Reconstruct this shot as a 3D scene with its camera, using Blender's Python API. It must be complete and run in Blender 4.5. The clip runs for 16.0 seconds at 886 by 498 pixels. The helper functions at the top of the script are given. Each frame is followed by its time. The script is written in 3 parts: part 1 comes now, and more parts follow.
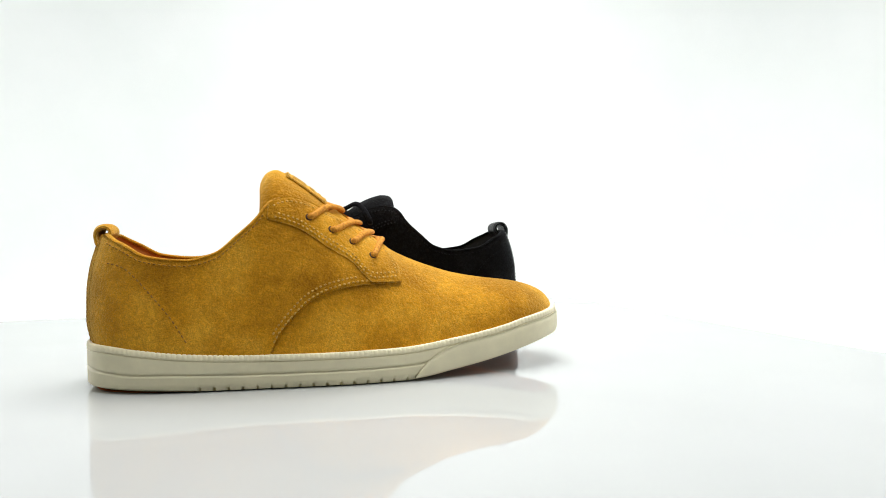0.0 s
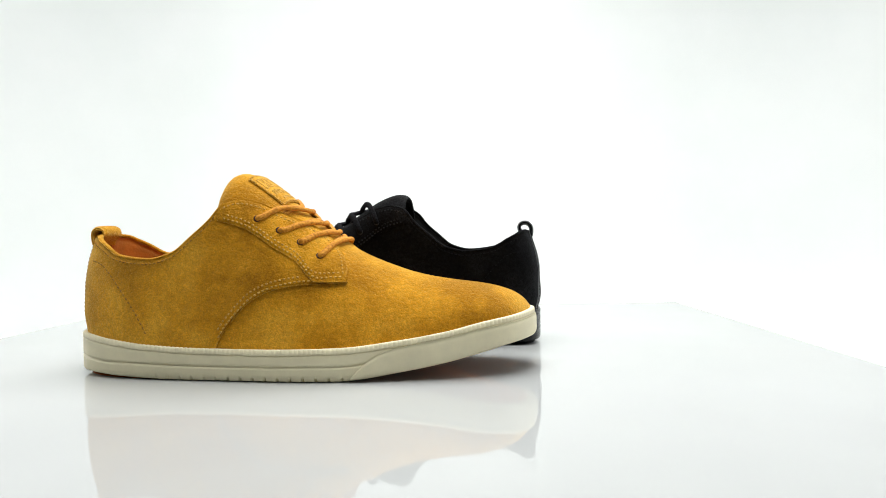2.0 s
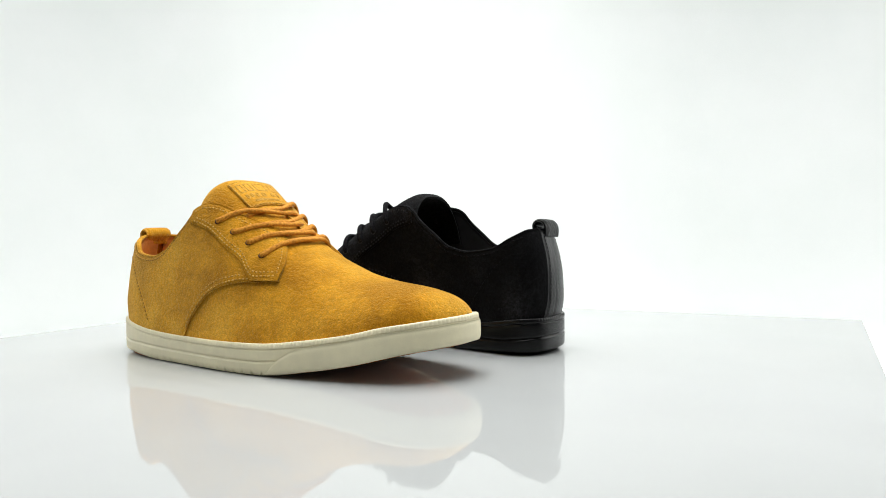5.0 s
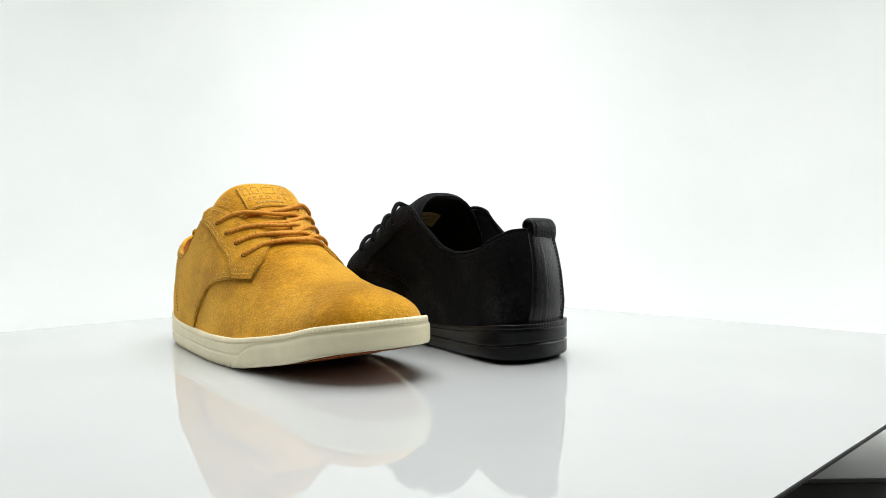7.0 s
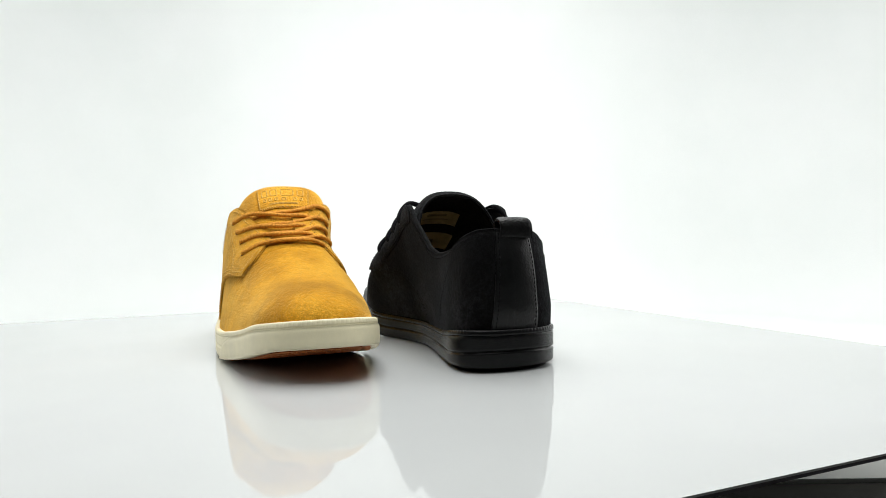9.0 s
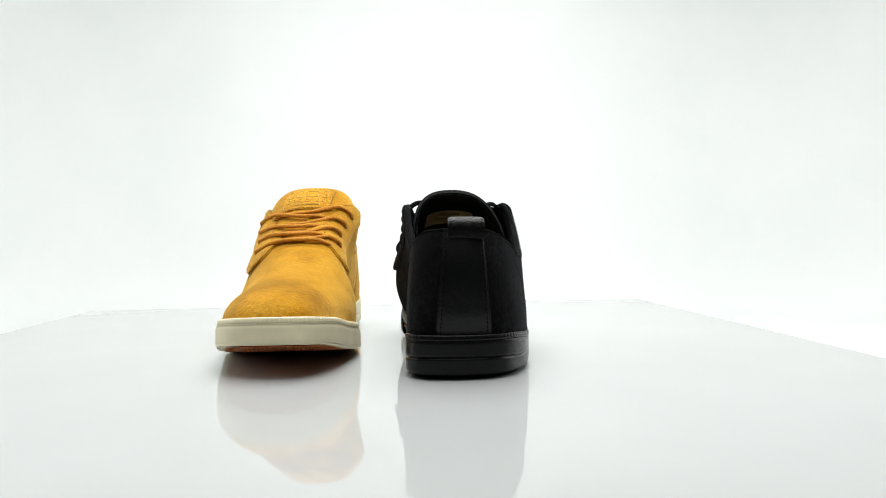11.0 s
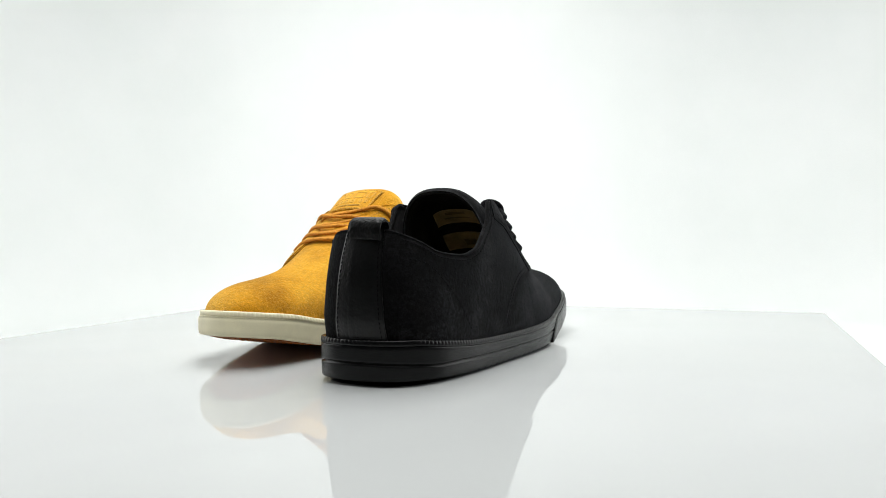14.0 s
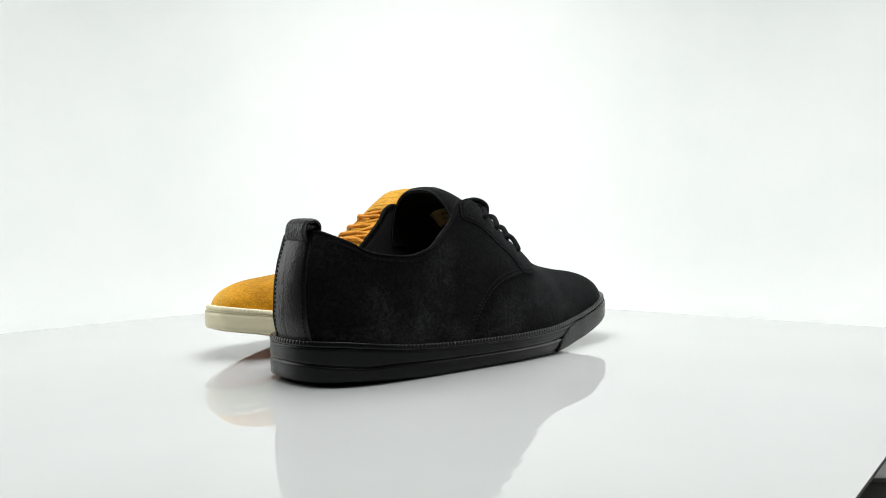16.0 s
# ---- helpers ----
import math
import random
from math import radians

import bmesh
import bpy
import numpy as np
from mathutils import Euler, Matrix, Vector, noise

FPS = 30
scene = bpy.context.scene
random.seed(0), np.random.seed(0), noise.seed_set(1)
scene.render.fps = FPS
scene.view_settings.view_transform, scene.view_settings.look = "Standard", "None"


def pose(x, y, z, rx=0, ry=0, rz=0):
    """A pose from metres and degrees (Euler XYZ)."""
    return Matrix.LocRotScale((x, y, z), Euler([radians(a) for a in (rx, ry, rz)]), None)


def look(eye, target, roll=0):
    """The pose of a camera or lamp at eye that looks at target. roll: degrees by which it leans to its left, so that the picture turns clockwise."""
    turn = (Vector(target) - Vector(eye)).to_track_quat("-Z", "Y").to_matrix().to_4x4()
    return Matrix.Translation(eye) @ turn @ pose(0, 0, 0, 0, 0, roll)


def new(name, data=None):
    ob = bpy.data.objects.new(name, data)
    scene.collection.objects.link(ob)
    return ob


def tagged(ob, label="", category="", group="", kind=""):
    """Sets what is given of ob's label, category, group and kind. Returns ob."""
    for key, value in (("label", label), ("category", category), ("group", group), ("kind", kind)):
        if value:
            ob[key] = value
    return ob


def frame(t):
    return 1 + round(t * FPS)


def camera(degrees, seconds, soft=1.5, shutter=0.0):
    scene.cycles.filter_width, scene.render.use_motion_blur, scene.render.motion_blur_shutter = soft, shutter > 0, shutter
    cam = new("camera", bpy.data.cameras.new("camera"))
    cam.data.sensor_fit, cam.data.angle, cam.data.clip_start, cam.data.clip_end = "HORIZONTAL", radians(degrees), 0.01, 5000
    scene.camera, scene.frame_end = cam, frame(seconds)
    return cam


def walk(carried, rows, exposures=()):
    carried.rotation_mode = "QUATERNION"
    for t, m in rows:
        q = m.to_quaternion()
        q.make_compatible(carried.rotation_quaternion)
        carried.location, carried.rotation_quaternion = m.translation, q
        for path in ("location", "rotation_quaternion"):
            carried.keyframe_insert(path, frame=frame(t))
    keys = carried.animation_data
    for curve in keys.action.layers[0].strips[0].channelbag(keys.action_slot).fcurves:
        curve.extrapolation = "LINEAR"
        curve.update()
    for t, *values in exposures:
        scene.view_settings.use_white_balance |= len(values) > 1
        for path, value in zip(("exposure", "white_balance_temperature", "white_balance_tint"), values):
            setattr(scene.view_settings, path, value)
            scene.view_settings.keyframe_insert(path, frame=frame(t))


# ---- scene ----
# A pair of derby shoes, both for the right foot, turning on a glossy white board in a white light tent.
CAM_EYE = (0.0445, -0.5216, 0.0859)
CAM_DOWN, CAM_ROLL = 1.083, -0.7625
YELLOW_AT = (-0.1696, -0.1080, 14.96)
BLACK_AT = (0.1049, 0.0748, 192.65)

cam = camera(65.77, 16.0, soft=0.9)
eye = Vector(CAM_EYE)
aim = eye + Vector((0, math.cos(radians(CAM_DOWN)), -math.sin(radians(CAM_DOWN))))
still = look(eye, aim, CAM_ROLL)
walk(cam, [(0.0, still), (16.0, still)], exposures=[(0.0, 0.0), (2.0, -0.04), (4.0, -0.10), (9.0, -0.13), (16.0, -0.15)])

# ---- light ----
world = bpy.data.worlds.new("tent_glow")
scene.world = world
world.use_nodes = True
world.node_tree.nodes["Background"].inputs[0].default_value = (0.95, 1.0, 0.99, 1)
world.node_tree.nodes["Background"].inputs[1].default_value = 0.04


def softbox(name, at, target, sx, sy, watts, colour=(1, 1, 1)):
    d = bpy.data.lights.new(name, "AREA")
    d.shape, d.size, d.size_y, d.energy, d.color = "RECTANGLE", sx, sy, watts, colour
    ob = new(name, d)
    ob.matrix_world = look(at, target)
    return ob


softbox("softbox_top", (0.04, 0.01, 0.80), (0.02, 0.01, 0), 0.95, 0.56, 12.0, (1.0, 1.0, 0.985))
# unseen lamp, added only to brighten the back wall
softbox("backdrop_fill", (0.0, 0.42, 1.03), (0, 1.02, 0.36), 1.3, 0.4, 4.2, (0.985, 1.0, 0.99))
softbox("softbox_left", (-0.90, 0.12, 0.36), (0, 0.05, 0.05), 0.5, 0.55, 2.45, (1.0, 1.0, 0.985))
softbox("softbox_right", (0.90, 0.12, 0.36), (0, 0.05, 0.05), 0.5, 0.55, 2.5, (1.0, 1.0, 0.985))


# ---- materials ----
def material(name, colour, rough=0.6, metal=0.0, spec=0.5):
    m = bpy.data.materials.new(name)
    m.use_nodes = True
    b = m.node_tree.nodes["Principled BSDF"]
    b.inputs["Base Color"].default_value = (*colour, 1)
    b.inputs["Roughness"].default_value = rough
    b.inputs["Metallic"].default_value = metal
    b.inputs["Specular IOR Level"].default_value = spec
    return m, m.node_tree, b


def grain(nt, scale, detail=4.0, rough=0.6, kind="ShaderNodeTexNoise"):
    co = nt.nodes.new("ShaderNodeTexCoord")
    n = nt.nodes.new(kind)
    n.inputs["Scale"].default_value = scale
    if kind == "ShaderNodeTexNoise":
        n.inputs["Detail"].default_value = detail
        n.inputs["Roughness"].default_value = rough
    nt.links.new(co.outputs["Object"], n.inputs["Vector"])
    return n


def ramp(nt, source, stops):
    r = nt.nodes.new("ShaderNodeValToRGB")
    while len(r.color_ramp.elements) < len(stops):
        r.color_ramp.elements.new(0.5)
    for e, (p, c) in zip(r.color_ramp.elements, stops):
        e.position, e.color = p, (*c, 1)
    nt.links.new(source, r.inputs["Fac"])
    return r


def blend(nt, mode, fac, a, b):
    n = nt.nodes.new("ShaderNodeMix")
    n.data_type, n.blend_type = "RGBA", mode
    n.inputs["Factor"].default_value = fac
    nt.links.new(a, n.inputs["A"])
    nt.links.new(b, n.inputs["B"])
    return n.outputs["Result"]


def bump(nt, b, sources):
    last = None
    for out, dist, strength in sources:
        n = nt.nodes.new("ShaderNodeBump")
        n.inputs["Distance"].default_value = dist
        n.inputs["Strength"].default_value = strength
        nt.links.new(out, n.inputs["Height"])
        if last:
            nt.links.new(last.outputs["Normal"], n.inputs["Normal"])
        last = n
    nt.links.new(last.outputs["Normal"], b.inputs["Normal"])


def suede(name, dark, mid, light, sheen, tint, relief=1.0, speck=1.0):
    """Napped leather: brushed cloudy patches, a fine fleck and a soft sheen."""
    m, nt, b = material(name, mid, 0.95, 0, 0.06)
    cloud = grain(nt, 21, 5, 0.6)
    fleck = grain(nt, 1250, 3, 0.7)
    nap = grain(nt, 430, 3, 0.65)
    lo, hi = 1 - 0.30 * speck, 1 + 0.17 * speck
    c1 = ramp(nt, cloud.outputs["Fac"], [(0.36, dark), (0.5, mid), (0.66, light)])
    c2 = ramp(nt, fleck.outputs["Fac"], [(0.36, (lo, lo, lo * 0.97)), (0.64, (hi, hi, hi))])
    c3 = ramp(nt, nap.outputs["Fac"], [(0.36, (lo + 0.08, lo + 0.07, lo + 0.03)), (0.64, (hi - 0.04, hi - 0.04, hi - 0.02))])
    col = blend(nt, "MULTIPLY", 0.9, c1.outputs["Color"], c2.outputs["Color"])
    col = blend(nt, "MULTIPLY", 0.9, col, c3.outputs["Color"])
    brushed = grain(nt, 46, 5, 0.6)
    c4 = ramp(nt, brushed.outputs["Fac"], [(0.34, (0.86, 0.83, 0.75)), (0.5, (1.0, 1.0, 1.0)), (0.68, (1.07, 1.08, 1.11))])
    col = blend(nt, "MULTIPLY", 0.9, col, c4.outputs["Color"])
    nt.links.new(col, b.inputs["Base Color"])
    b.inputs["Sheen Weight"].default_value = sheen
    b.inputs["Sheen Roughness"].default_value = 0.45
    b.inputs["Sheen Tint"].default_value = (*tint, 1)
    bump(nt, b, [(nap.outputs["Fac"], 0.0013 * relief, 0.7), (fleck.outputs["Fac"], 0.0007 * relief, 0.7)])
    return m


def rubber(name, colour, rough, spec=0.5):
    m, nt, b = material(name, colour, rough, 0, spec)
    n = grain(nt, 60, 4)
    c = ramp(nt, n.outputs["Fac"], [(0.3, tuple(v * 0.92 for v in colour)), (0.7, tuple(min(1, v * 1.05) for v in colour))])
    nt.links.new(c.outputs["Color"], b.inputs["Base Color"])
    f = grain(nt, 1400, 2)
    bump(nt, b, [(f.outputs["Fac"], 0.0002, 0.35)])
    return m


def leather(name, colour, rough, scale=420, depth=0.0006, spec=0.5):
    m, nt, b = material(name, colour, rough, 0, spec)
    v = grain(nt, scale, kind="ShaderNodeTexVoronoi")
    n = grain(nt, 90, 4)
    c = ramp(nt, n.outputs["Fac"], [(0.3, tuple(v_ * 0.8 for v_ in colour)), (0.7, tuple(v_ * 1.2 for v_ in colour))])
    nt.links.new(c.outputs["Color"], b.inputs["Base Color"])
    bump(nt, b, [(v.outputs["Distance"], depth, 0.5), (n.outputs["Fac"], 0.001, 0.3)])
    return m


def cord(name, dark, light):
    m, nt, b = material(name, light, 0.8, 0, 0.25 if max(light) > 0.05 else 0.05)
    n = grain(nt, 700, 3)
    c = ramp(nt, n.outputs["Fac"], [(0.38, dark), (0.6, light)])
    nt.links.new(c.outputs["Color"], b.inputs["Base Color"])
    bump(nt, b, [(n.outputs["Fac"], 0.0007, 0.7)])
    return m


YELLOW = dict(
    suede=suede("mustard_suede", (0.45, 0.190, 0.007), (0.665, 0.305, 0.016), (0.79, 0.405, 0.036), 0.75, (1.0, 0.70, 0.22), 1.2, 0.8),
    stitch=cord("mustard_thread", (0.42, 0.22, 0.03), (0.74, 0.45, 0.10)),
    seam=cord("seam_thread", (0.20, 0.09, 0.010), (0.42, 0.21, 0.03)),
    lace=cord("mustard_cord", (0.42, 0.155, 0.011), (0.66, 0.29, 0.028)),
    lining=leather("orange_lining", (0.56, 0.20, 0.03), 0.6, 700, 0.0003),
    insole=leather("orange_insole", (0.50, 0.20, 0.05), 0.6),
    wall=rubber("cream_rubber", (0.84, 0.77, 0.53), 0.5),
    tread=rubber("rust_rubber", (0.56, 0.17, 0.04), 0.6),
    strip=None, hole=leather("eyelet_shade", (0.05, 0.02, 0.006), 0.9),
    )
YELLOW["strip"] = YELLOW["loop"] = YELLOW["suede"]
BLACK = dict(
    suede=suede("black_suede", (0.0034, 0.0034, 0.0038), (0.0062, 0.0062, 0.0067), (0.0180, 0.0180, 0.0195), 0.035, (0.85, 0.92, 1.0), 0.6, 2.2),
    stitch=cord("black_thread", (0.007, 0.007, 0.008), (0.024, 0.024, 0.026)),
    seam=cord("black_seam_thread", (0.004, 0.004, 0.0045), (0.009, 0.009, 0.010)),
    lace=cord("black_cord", (0.003, 0.003, 0.004), (0.011, 0.011, 0.013)),
    lining=leather("black_lining", (0.012, 0.012, 0.013), 0.55, 600, 0.0003, 0.2),
    insole=leather("tan_insole", (0.42, 0.33, 0.18), 0.6),
    wall=rubber("black_rubber", (0.0032, 0.0034, 0.0036), 0.26, 0.20),
    tread=rubber("black_tread", (0.010, 0.010, 0.010), 0.6),
    strip=leather("black_leather", (0.0024, 0.0026, 0.0028), 0.34, 700, 0.0003, 0.26),
    loop=leather("pebbled_black_leather", (0.002, 0.0022, 0.0024), 0.38, 560, 0.0006, 0.19),
    hole=leather("black_eyelet_shade", (0.004, 0.004, 0.004), 0.8),
    label=leather("beige_label", (0.21, 0.155, 0.075), 0.7, 500, 0.0002),
    mark=leather("label_print", (0.10, 0.07, 0.03), 0.7, 500, 0.0002),
)


def white_board():
    m, nt, b = material("white_acrylic", (0.62, 0.64, 0.635), 0.06, 0, 0.5)
    n = grain(nt, 5, 3)
    c = ramp(nt, n.outputs["Fac"], [(0.3, (0.46, 0.475, 0.475)), (0.7, (0.485, 0.50, 0.50))])
    nt.links.new(c.outputs["Color"], b.inputs["Base Color"])
    f = grain(nt, 3, 2)
    r = nt.nodes.new("ShaderNodeMapRange")
    r.inputs["To Min"].default_value, r.inputs["To Max"].default_value = 0.012, 0.035
    nt.links.new(f.outputs["Fac"], r.inputs["Value"])
    nt.links.new(r.outputs["Result"], b.inputs["Roughness"])
    return m


def fabric(name, lo, hi, scale=9):
    m, nt, b = material(name, hi, 0.95, 0, 0.1)
    n = grain(nt, scale, 4)
    c = ramp(nt, n.outputs["Fac"], [(0.3, lo), (0.7, hi)])
    nt.links.new(c.outputs["Color"], b.inputs["Base Color"])
    w = grain(nt, 500, 2)
    bump(nt, b, [(w.outputs["Fac"], 0.0006, 0.3)])
    return m


M_BOARD = white_board()
M_EDGE = rubber("board_edge", (0.10, 0.092, 0.108), 0.5)
M_SHEET = fabric("white_sheet", (0.82, 0.845, 0.835), (0.86, 0.875, 0.87), 4)
# the white sheet again, greyer to put the board's shade into its colour
M_SHADED_SHEET = fabric("shaded_sheet", (0.66, 0.67, 0.64), (0.74, 0.75, 0.72), 6)
M_TENT = fabric("tent_fabric", (0.78, 0.80, 0.795), (0.84, 0.855, 0.85), 3)
M_TABLE = fabric("dark_table_top", (0.035, 0.035, 0.031), (0.058, 0.056, 0.050), 20)
M_BASE = rubber("turntable_plastic", (0.05, 0.05, 0.05), 0.5)


# ---- mesh helpers ----
def mesh_object(name, verts, faces, mat, parent=None, label="", smooth=True):
    me = bpy.data.meshes.new(name)
    me.from_pydata([tuple(float(c) for c in v) for v in verts], [], faces)
    me.materials.append(mat)
    me.polygons.foreach_set("use_smooth", [smooth] * len(me.polygons))
    me.update()
    ob = new(name, me)
    ob.parent = parent
    if label:
        ob["label"] = label
    return ob


def curve_through(points):
    """A smooth function through (x, y) points that does not overshoot."""
    x = np.array([p[0] for p in points], float)
    y = np.array([p[1] for p in points], float)
    h = np.diff(x)
    d = np.diff(y) / h
    m = np.zeros(len(x))
    m[0], m[-1] = d[0], d[-1]
    for k in range(1, len(x) - 1):
        if d[k - 1] * d[k] > 0:
            a, b = 2 * h[k] + h[k - 1], h[k] + 2 * h[k - 1]
            m[k] = (a + b) / (a / d[k - 1] + b / d[k])

    def f(v):
        v = np.clip(np.asarray(v, float), x[0], x[-1])
        i = np.clip(np.searchsorted(x, v) - 1, 0, len(h) - 1)
        t = (v - x[i]) / h[i]
        return ((1 + 2 * t) * (1 - t) ** 2 * y[i] + t * (1 - t) ** 2 * h[i] * m[i]
                + t * t * (3 - 2 * t) * y[i + 1] + t * t * (t - 1) * h[i] * m[i + 1])
    return f


def grid_faces(n, m, base=0, flip=False, wrap=False):
    out = []
    for i in range(n if wrap else n - 1):
        for j in range(m - 1):
            k = (i + 1) % n
            q = (base + i * m + j, base + k * m + j, base + k * m + j + 1, base + i * m + j + 1)
            out.append(q[::-1] if flip else q)
    return out


def grid_normals(P):
    a = np.gradient(P, axis=0)
    b = np.gradient(P, axis=1)
    n = np.cross(a, b)
    return n / np.maximum(np.linalg.norm(n, axis=2, keepdims=True), 1e-12)


def shell(P, inner, outer, soft=1, flip=False, bare=False):
    """A sheet with thickness from a grid of places: offsets inner and outer along the normals, its rim rounded over some rows, or left bare where another piece hides it."""
    n, m, _ = P.shape
    N = grid_normals(P) * (-1 if flip else 1)
    i = np.minimum(np.arange(n), n - 1 - np.arange(n))[:, None]
    j = np.minimum(np.arange(m), m - 1 - np.arange(m))[None, :]
    e = np.clip(np.minimum(i, j) / max(soft, 1), 0, 1)
    e = np.sqrt(1 - (1 - e) ** 2)[..., None]
    if bare:
        e = np.ones_like(e)
    mid = (inner + outer) / 2
    A = P + N * (mid + (outer - mid) * (0.35 + 0.65 * e))
    B = P + N * (mid + (inner - mid) * (0.35 + 0.65 * e))
    verts = np.concatenate([A.reshape(-1, 3), B.reshape(-1, 3)])
    faces = grid_faces(n, m, 0, flip) + grid_faces(n, m, n * m, not flip)
    rim = [i_ * m for i_ in range(n)] + [(n - 1) * m + j_ for j_ in range(1, m)]
    rim += [i_ * m + m - 1 for i_ in range(n - 2, -1, -1)] + [j_ for j_ in range(m - 2, 0, -1)]
    for a, b in zip(rim, rim[1:] + rim[:1]):
        q = (a, a + n * m, b + n * m, b)
        faces.append(q if flip else q[::-1])
    return verts, faces


def tube(path, rx, ry, up=None, seg=10):
    """A cord of oval section along a path; up gives the side that ry lies along."""
    P = np.array(path, float)
    T = np.gradient(P, axis=0)
    T /= np.linalg.norm(T, axis=1, keepdims=True)
    U = np.tile(np.array([0, 0, 1.0]), (len(P), 1)) if up is None else np.array(up, float)
    S = np.cross(T, U)
    S /= np.maximum(np.linalg.norm(S, axis=1, keepdims=True), 1e-9)
    U = np.cross(S, T)
    verts, n = [], len(P)
    for i in range(n):
        k = 0.55 if i in (0, n - 1) else 1.0
        for a in range(seg):
            c, s = math.cos(2 * math.pi * a / seg), math.sin(2 * math.pi * a / seg)
            verts.append(P[i] + S[i] * rx * k * c + U[i] * ry * k * s)
    faces = []
    for i in range(n - 1):
        for a in range(seg):
            b = (a + 1) % seg
            faces.append((i * seg + a, i * seg + b, (i + 1) * seg + b, (i + 1) * seg + a))
    faces.append(tuple(range(seg))[::-1])
    faces.append(tuple(range((n - 1) * seg, n * seg)))
    return verts, faces


def joined(pieces):
    verts, faces = [], []
    for v, f in pieces:
        k = len(verts)
        verts.extend(v)
        faces.extend(tuple(i + k for i in q) for q in f)
    return verts, faces


# ---- the last of the shoe: x from heel to toe, y to the left, z up ----
LEN = 0.300
BOW = 0.0185


def rounded(points):
    """A half width along the shoe that starts and ends round."""
    turn = lambda x: np.arccos(np.clip(1 - 2 * np.asarray(x, float) / LEN, -1, 1))
    f = curve_through([(float(turn(x)), w) for x, w in points])
    return lambda x: f(turn(x))


BASE_R = rounded([(0.0, 0.0), (.0016, .0140), (.0042, .0212), (.0085, .0269), (.016, .0318), (.036, .0362), (.06, .0375), (.09, .0382), (.12, .040), (.15, .0435),
                        (.18, .047), (.204, .0487), (.225, .0487), (.246, .0470), (.264, .0440), (.279, .0380), (.2895, .0296), (.2955, .0195), (.2985, .0115), (.3, 0.0)])
BASE_L = rounded([(0.0, 0.0), (.0016, .0140), (.0042, .0212), (.0085, .0269), (.016, .0318), (.036, .0357), (.06, .0362), (.09, .0358), (.12, .036), (.15, .0392),
                        (.18, .0445), (.204, .0480), (.225, .0482), (.246, .0446), (.264, .0394), (.279, .0322), (.2895, .0246), (.2955, .0170), (.2985, .0105), (.3, 0.0)])


def fuller(x, base, front, heel, at, wide):
    """The plain half width, made fuller or slimmer at the ball and the heel."""
    x = np.asarray(x, float)
    w = base(x)
    return w + np.clip(w / 0.03, 0, 1) * (front * np.exp(-((x - at) / wide) ** 2) + heel * np.exp(-((x - 0.03) / 0.05) ** 2))


def HALF_R(x):
    return fuller(x, BASE_R, -0.0088, 0.0018, 0.225, 0.06)


def HALF_L(x):
    return fuller(x, BASE_L, 0.0092, 0.0026, 0.195, 0.045)


SOLE_TOP = curve_through([(0, .0268), (.012, .0266), (.03, .0246), (.06, .0214), (.096, .0197), (.13, .0193), (.18, .0201), (.214, .0236), (.244, .0283), (.267, .0335), (.285, .0362), (.3, .0383)])
SOLE_LOW = curve_through([(0, 0.0), (.18, 0.0), (.190, .0006), (.214, .0040), (.244, .0093), (.266, .0146), (.281, .0180), (.3, .0208)])
RIDGE = curve_through([(0, .165), (.06, .160), (.09, .142), (.1106, .1275), (.1193, .1225), (.1297, .1150), (.141, .1065), (.151, .0990), (.166, .0875), (.1787, .0800), (.188, .0748),
                       (.207, .0669), (.2266, .0608), (.2465, .0572), (.267, .0545), (.2835, .0500), (.2927, .0445), (.2965, .0400), (.2975, .0385)])
TOPLINE = curve_through([(0, .0898), (.008, .0886), (.0137, .0862), (.0231, .0824), (.038, .0756), (.0594, .0734), (.0751, .0771), (.088, .0874), (.0994, .0980), (.1045, .1050), (.110, .1085), (.116, .1095),
                         (.125, .1075), (.14, .1000), (.155, .0930), (.168, .0845), (.1775, .0740), (.1815, .0660), (.183, .0577)])
SEAM = curve_through([(.1042, .0170), (.1075, .0254), (.1156, .0365), (.1287, .0491), (.1419, .0546), (.1586, .0570), (.1808, .0574), (.183, .0575)])
STAY_LOW = curve_through([(.1045, .0965), (.120, .0915), (.1396, .0784), (.1529, .0697), (.1605, .0610), (.1640, .0580), (.183, .0572)])
HEEL_IN = curve_through([(0.0, .0045), (.024, .0030), (.040, .0000), (.055, .0002), (.068, .0019), (.085, .0072), (.10, .012), (.2, .012)])


def mid_y(x):
    u = np.asarray(x) / LEN
    return -BOW * 4 * u * (1 - u)


def half(x, side, inset=0.0):
    """Half width of the outline on the left (side 1) or right (side -1)."""
    k = (LEN - 2 * inset) / LEN
    xx = np.clip((np.asarray(x, float) - inset) / k, 0, LEN)
    w = HALF_L(xx) if side > 0 else HALF_R(xx)
    return np.maximum(w - inset * np.clip(w / 0.02, 0, 1), 0)


TOP_MID = curve_through([(0, -.0012), (.05, -.0034), (.09, -.0010), (.11, -.0004), (.13, -.0016), (.155, -.0026), (.18, -.0028), (.22, -.0055), (.26, -.0075), (.3, 0.0)])


def fullness(x):
    """Exponents of the cross-section: boxy at the instep, round over the toes."""
    k = np.clip((0.215 - np.asarray(x)) / 0.055, 0, 1)
    boxy = np.clip((0.152 - np.asarray(x)) / 0.045, 0, 1)
    return 2.1 + 1.5 * k + 3.0 * boxy, 2.05 + 0.65 * k + 0.30 * boxy


FIT = {"open": 0.0, "long": 0.05, "back": 0.0, "rise": 0.0}


